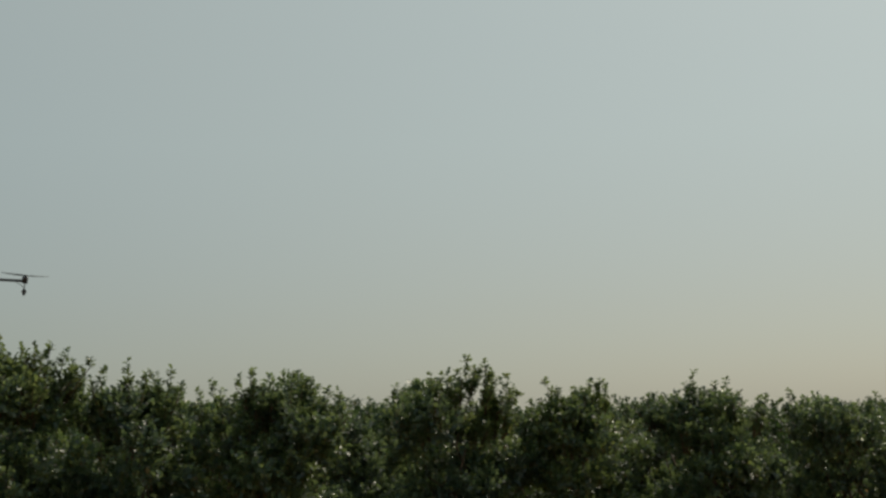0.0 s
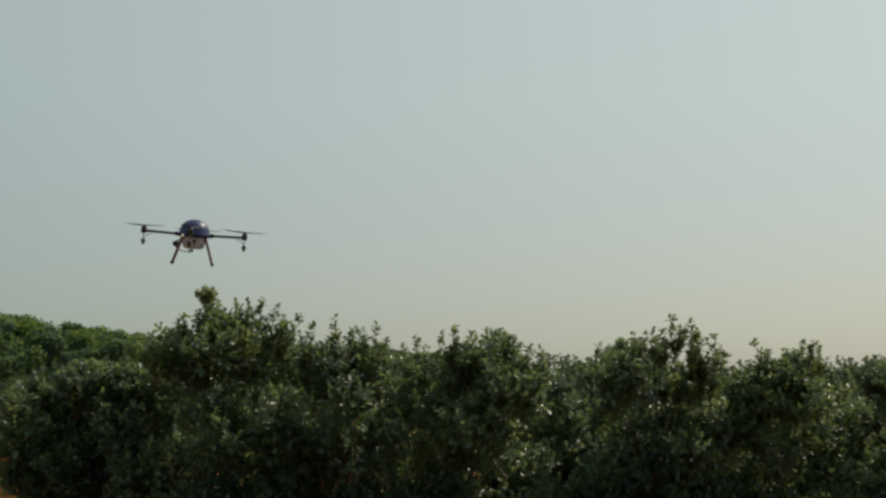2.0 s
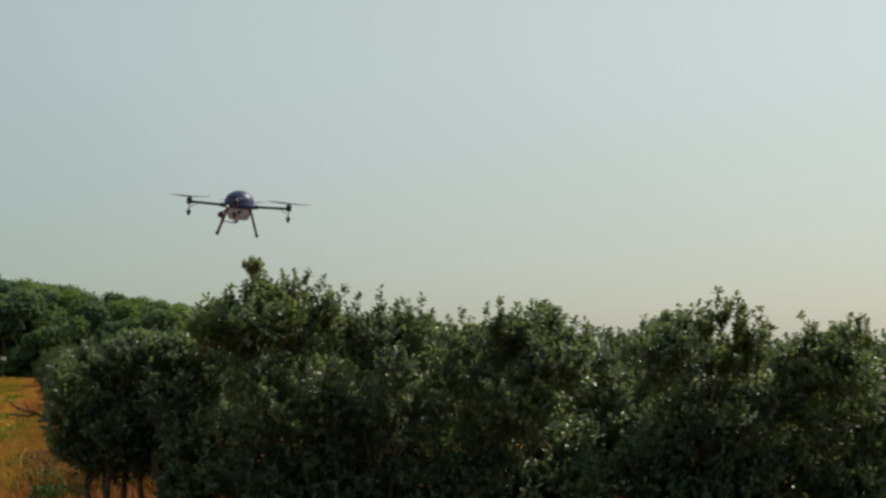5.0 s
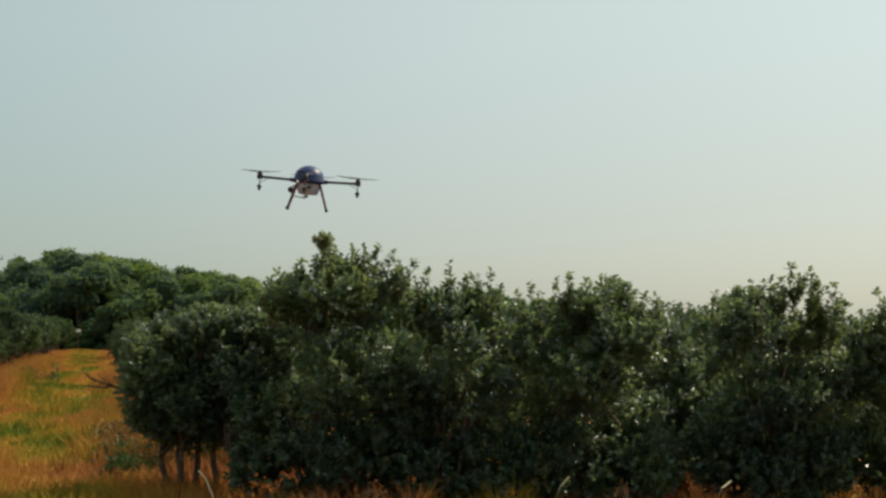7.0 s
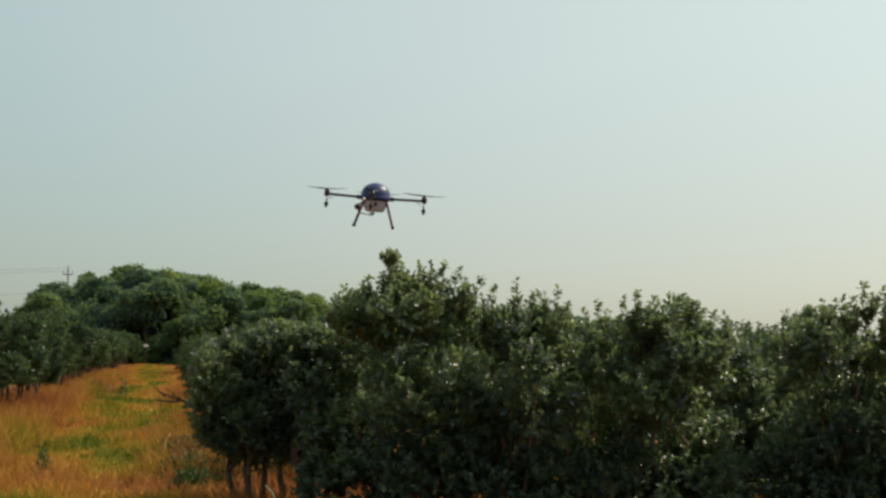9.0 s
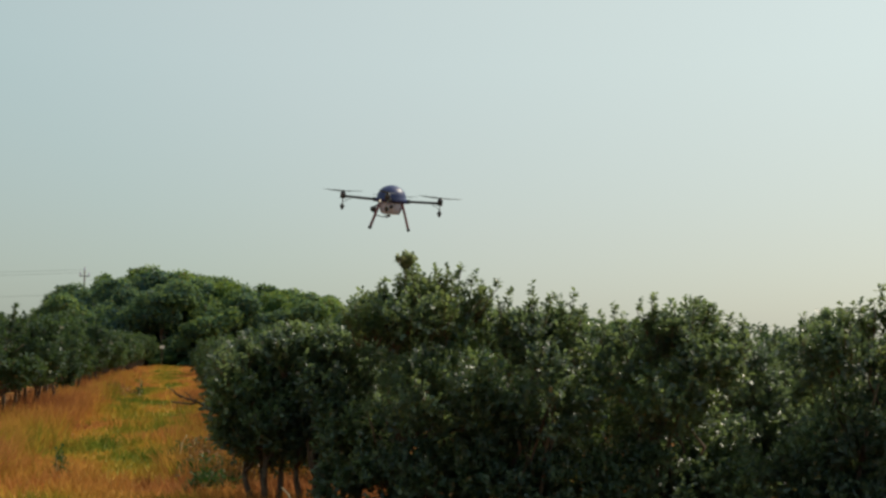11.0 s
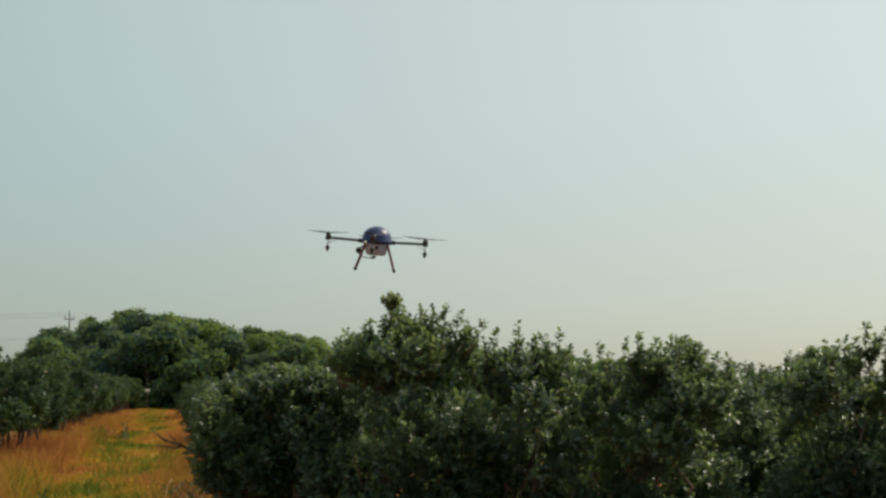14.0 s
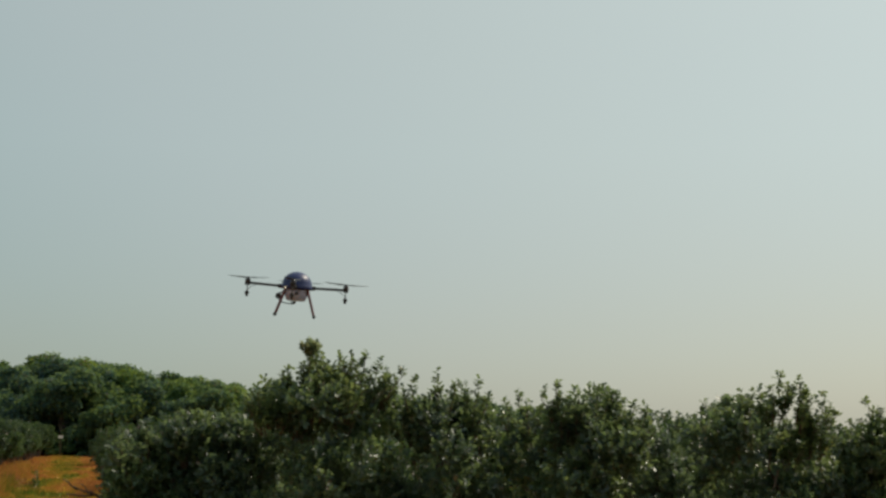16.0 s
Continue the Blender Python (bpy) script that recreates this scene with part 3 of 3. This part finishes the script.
# ---- weeds and stalks on the track ----
def weed(name, x, y, height, radius, count, material, label, seed, leaf=0.07):
    r = np.random.default_rng(seed)
    d = unit(r.normal(size=(count, 3)) * [1, 1, 0.6] + [0, 0, 0.5])
    p = d * [radius, radius, height] * r.uniform(0.3, 1.0, (count, 1))
    p[:, 2] = np.abs(p[:, 2])
    sets = spray(r, p, d, 5, 0.1, leaf, 0.8)
    t = thing(name, pose(x, y, float(ground_height(x, y)) - 0.01), label, "plant", "weeds on the track")
    lines = [bend(r, (q[0] * 0.15, q[1] * 0.15, 0), q, 0.005, 0.002, 3, 0.05) for q in p[:14]]
    child("stems", tubes_mesh("stems", lines, STRAW, 4), t)
    child("leaves", leaves_mesh("leaves", *sets, material, 0.45, False), t)


for k, (x, y, h, r) in enumerate(((-3.1, 16.3, 0.30, 0.34), (-2.7, 14.9, 0.26, 0.36), (-2.35, 13.6, 0.24, 0.34))):
    weed("green_weed", x, y, h, r, 240, WEED, "low leafy green weed in the dry grass", 90 + k)
weed("dry_weed", -2.75, 15.6, 0.45, 0.45, 220, DRYWEED, "rust-brown withered weed beside the orchard edge", 74)
weed("dry_weed", -2.15, 13.9, 0.42, 0.34, 200, DRYWEED, "rust-brown withered weed beside the orchard edge", 75)
weed("dry_weed", 0.15, 10.6, 0.34, 0.13, 60, DRYWEED, "rust-brown withered weed at the orchard foot", 76, 0.06)
weed("dry_weed", 2.3, 10.5, 0.34, 0.16, 60, DRYWEED, "rust-brown withered weed at the orchard foot", 77, 0.06)
weed("dry_weed", -9.9, 38.5, 0.40, 0.8, 200, DRYWEED, "rust-brown withered weed beside the track", 78, 0.09)
weed("dry_sapling", -4.3, 14.5, 0.44, 0.07, 70, WEED, "thin upright dark sapling in the grass", 79, 0.05)
weed("dry_sapling", -8.7, 37.0, 0.66, 0.10, 50, WEED, "thin upright sapling in the grass", 80, 0.07)


def stalk(x, y, pts, label):
    t = thing("grass_stalk", pose(x, y, float(ground_height(x, y)) - 0.01), label, "grass stalk", "pale stalks")
    child("stem", tubes_mesh("stem", [[((a, 0, h), 0.009 - 0.006 * h) for a, h in pts]], STRAW, 5), t)


stalk(-3.08, 15.4, [(0, 0), (-0.02, 0.2), (-0.01, 0.36), (0.05, 0.46)], "pale dry bent grass stalk")
stalk(-1.15, 10.9, [(0, 0), (-0.04, 0.2), (-0.10, 0.34), (-0.16, 0.40)], "pale dry bent grass stalk")
stalk(1.66, 10.4, [(0, 0), (0.03, 0.2), (0.09, 0.34), (0.16, 0.42)], "pale dry bent grass stalk")
stalk(3.0, 10.4, [(0, 0), (0.05, 0.2), (0.12, 0.36), (0.2, 0.42)], "pale dry bent grass stalk")


# ---- power line behind the woods ----
def solid(shape, m=Matrix(), **k):
    bm = bmesh.new()
    {"cube": bmesh.ops.create_cube, "cone": bmesh.ops.create_cone, "ball": bmesh.ops.create_uvsphere}[shape](bm, **k)
    bm.transform(m)
    return bm


def power_pole(x, y, h, label):
    t = thing("utility_pole", pose(x, y, 0, 0, 0, 14), label, "utility pole", "poles of the power line")
    part("pole", solid("cone", pose(0, 0, h / 2), cap_ends=True, segments=10, radius1=0.15, radius2=0.09, depth=h), CONCRETE, t)
    arm = part("crossarm", solid("cube", pose(0, 0, h - 0.7) @ Matrix.Diagonal((1.1, 0.10, 0.10, 1)), size=1), STEEL, t)
    for dx in (-0.48, 0.0, 0.48):
        z = h - 0.6 if dx else h
        part("insulator", solid("cone", pose(dx, 0, z + 0.15), cap_ends=True, segments=8, radius1=0.09, radius2=0.06, depth=0.36), WHITE, arm if dx else t)


P0, P1 = (-40.0, 141.5), (-77.0, 128.0)
power_pole(*P0, 10.1, "slender concrete utility pole rising behind the woods")
power_pole(*P1, 10.1, "slender concrete utility pole of the power line")
for z in (9.8, 10.15, 7.4):
    line = [((P1[0] + (P0[0] - P1[0]) * k / 14, P1[1] + (P0[1] - P1[1]) * k / 14, z - 0.9 * math.sin(math.pi * k / 14)), 0.010) for k in range(15)]
    tagged(new("power_cable", tubes_mesh("power_cable", [line], BLACK, 4)), "thin dark overhead power cable between poles", "cable", "cables of the power line")

# invented panel on a post, standing in for an unidentified pale spot
board = thing("pale_spot_panel", pose(-21.0, 96.0, 0, 0, 0, 12), "small white panel on a post, added for a pale spot at the woods' edge", "notice board")
part("post", solid("cone", pose(0, 0, 0.8), cap_ends=True, segments=8, radius1=0.03, radius2=0.025, depth=1.7), BARK, board)
bm = solid("cube", pose(0, -0.05, 1.5) @ Matrix.Diagonal((0.34, 0.03, 0.2, 1)), size=1)
bmesh.ops.bevel(bm, geom=bm.edges[:], offset=0.008, segments=1, affect="EDGES")
part("panel", bm, PALE_SPOT, board, "plain white panel")


# ---- spraying drone ----
def tube(a, b, r, r2=None, seg=12):
    a, b = Vector(a), Vector(b)
    m = Matrix.Translation((a + b) / 2) @ (b - a).to_track_quat("Z", "Y").to_matrix().to_4x4()
    return solid("cone", m, cap_ends=True, segments=seg, radius1=r, radius2=r if r2 is None else r2, depth=(b - a).length)


def lathe(profile, seg=32, squash=1.0):
    """A turned shell from (radius, height) pairs."""
    bm = bmesh.new()
    rings = [[bm.verts.new((r * math.cos(2 * math.pi * k / seg), squash * r * math.sin(2 * math.pi * k / seg), z)) for k in range(seg)] for r, z in profile]
    for a, c in zip(rings, rings[1:]):
        for k in range(seg):
            bm.faces.new((a[k], a[(k + 1) % seg], c[(k + 1) % seg], c[k])).smooth = True
    bm.faces.new(rings[-1])
    bm.faces.new(rings[0][::-1])
    return bm


def blade(length, turn):
    """One twisted, tapered propeller blade from its root outwards."""
    bm = bmesh.new()
    rows = []
    for k in range(9):
        t = k / 8
        x = 0.02 + (length - 0.02) * t
        chord = (0.020 + 0.034 * math.sin(math.pi * min(1, t * 1.5 + 0.08)) if t < 0.62 else 0.052 - 0.075 * (t - 0.62)) * (0.45 if k == 8 else 1)
        pitch = radians(22 - 15 * t)
        row = []
        for c, h in ((-0.45, 0), (0, 0.11), (0.55, 0), (0, -0.05)):
            y, z = c * chord, h * chord
            row.append(bm.verts.new((x, y * math.cos(pitch) - z * math.sin(pitch), y * math.sin(pitch) + z * math.cos(pitch) + 0.012 * t * t)))
        rows.append(row)
    for a, c in zip(rows, rows[1:]):
        for k in range(4):
            bm.faces.new((a[k], a[(k + 1) % 4], c[(k + 1) % 4], c[k])).smooth = True
    bm.faces.new(rows[0][::-1])
    bm.faces.new(rows[-1])
    bmesh.ops.recalc_face_normals(bm, faces=bm.faces)
    bm.transform(pose(0, 0, 0, 0, 0, turn))
    return bm


def build_drone(m):
    d = thing("spraying_drone", m, "blue and white four-rotor spraying drone hovering over the orchard", "drone")
    dome = [(0.193, -0.03), (0.2, -0.012), (0.2, 0.012), (0.19, 0.03)] + [(0.188 * math.cos(q), 0.03 + 0.165 * math.sin(q)) for q in np.linspace(0.12, 1.5, 11)]
    part("upper_shell", lathe(dome, 36, 1.05), BLUE, d, "glossy dark blue domed shell")
    tank = [(0.085, -0.175), (0.112, -0.17), (0.128, -0.15), (0.150, -0.09), (0.158, -0.05), (0.156, -0.031)]
    t = part("tank", lathe(tank, 32, 1.05), WHITE, d, "white plastic liquid tank")
    part("filler_cap", tube((0.02, -0.172, -0.085), (0.02, -0.196, -0.085), 0.022), BLACK, t, "round black cap")
    part("outlet", tube((-0.02, 0, -0.18), (-0.02, 0, -0.205), 0.022), BLACK, t)
    pump = part("pump", tube((-0.225, 0.02, -0.125), (-0.225, 0.10, -0.125), 0.038), BLACK, t, "round black spray pump")
    part("pump_bracket", tube((-0.225, 0.06, -0.10), (-0.15, 0.04, -0.05), 0.010), BLACK, pump)
    child("pump_pipe", tubes_mesh("pump_pipe", [[((-0.225, 0.06, -0.16), 0.007), ((-0.18, 0.05, -0.20), 0.007), ((-0.09, 0.02, -0.215), 0.007), ((-0.02, 0, -0.2), 0.007)]], BLACK, 6), pump)
    for (ux, uy), turn in (((1, 0), 30), ((-1, 0), -28), ((0, -1), 76), ((0, 1), -14)):
        r = 0.62
        arm = part("arm", tube((ux * 0.17, uy * 0.17, 0), (ux * r, uy * r, 0.01), 0.0165), BLACK, d, "black carbon tube arm")
        part("arm_socket", tube((ux * 0.165, uy * 0.165, -0.002), (ux * 0.235, uy * 0.235, 0.002), 0.027), BLACK, arm)
        part("motor_mount", solid("cube", pose(ux * r, uy * r, 0.0) @ Matrix.Diagonal((0.062, 0.062, 0.04, 1)), size=1), BLACK, arm)
        part("motor", lathe([(0.031, 0.02), (0.034, 0.025), (0.034, 0.056), (0.028, 0.064), (0.012, 0.066)], 18), STEEL, arm).location = (ux * r, uy * r, 0)
        prop = part("propeller_hub", tube((0, 0, 0.064), (0, 0, 0.084), 0.02), BLACK, d)
        prop.location = (ux * r, uy * r, 0)
        for k in (0, 180):
            part("blade", blade(0.32, turn + k), BLACK, prop, "black twisted propeller blade").location = (0, 0, 0.076)
        hose = [((ux * (r - 0.10), uy * (r - 0.10), -0.016), 0.004), ((ux * (r - 0.05), uy * (r - 0.05), -0.035), 0.004), ((ux * r, uy * r, -0.075), 0.004), ((ux * r, uy * r, -0.10), 0.004)]
        child("hose", tubes_mesh("hose", [hose], BLACK, 6), arm)
        rod = part("nozzle_rod", tube((ux * r, uy * r, -0.018), (ux * r, uy * r, -0.09), 0.006), STEEL, d)
        part("nozzle", lathe([(0.008, -0.165), (0.014, -0.16), (0.02, -0.14), (0.016, -0.125), (0.022, -0.11), (0.016, -0.09), (0.008, -0.085)], 12), BLACK, rod, "black spray nozzle").location = (ux * r, uy * r, 0)
        part("nozzle_elbow", tube((ux * r - 0.03, uy * r, -0.118), (ux * r + 0.03, uy * r, -0.118), 0.010), BLACK, rod)
    turn = pose(0, 0, 0, 0, 0, 4)
    for sx in (-1, 1):
        bar = part("skid", tube(turn @ Vector((sx * 0.245, -0.17, -0.36)), turn @ Vector((sx * 0.245, 0.17, -0.36)), 0.014), BLACK, d, "black landing skid bar")
        for sy in (-1, 1):
            part("foam_sleeve", tube(turn @ Vector((sx * 0.245, sy * 0.10, -0.36)), turn @ Vector((sx * 0.245, sy * 0.18, -0.36)), 0.021), BLACK, bar)
            leg = part("leg", tube(turn @ Vector((sx * 0.14, sy * 0.085, -0.03)), turn @ Vector((sx * 0.243, sy * 0.09, -0.355)), 0.0155), RED, d, "dark red landing leg")
            part("joint", tube(turn @ Vector((sx * 0.243, sy * 0.065, -0.357)), turn @ Vector((sx * 0.243, sy * 0.115, -0.357)), 0.02), BLACK, leg)
    child("spray_hose", tubes_mesh("spray_hose", [[((0.0, 0.03, -0.2), 0.005), ((-0.06, 0.12, -0.225), 0.005), ((-0.09, 0.3, -0.16), 0.005), ((-0.02, 0.5, -0.05), 0.005)]], BLACK, 6), d)
    part("lamp", solid("ball", pose(-0.125, -0.155, -0.016), u_segments=12, v_segments=8, radius=0.013), LAMP, d, "small lit landing light")


build_drone(pose(-0.58, 15.7, EYE + 1.88, 5.0, 4.0, -2.0))
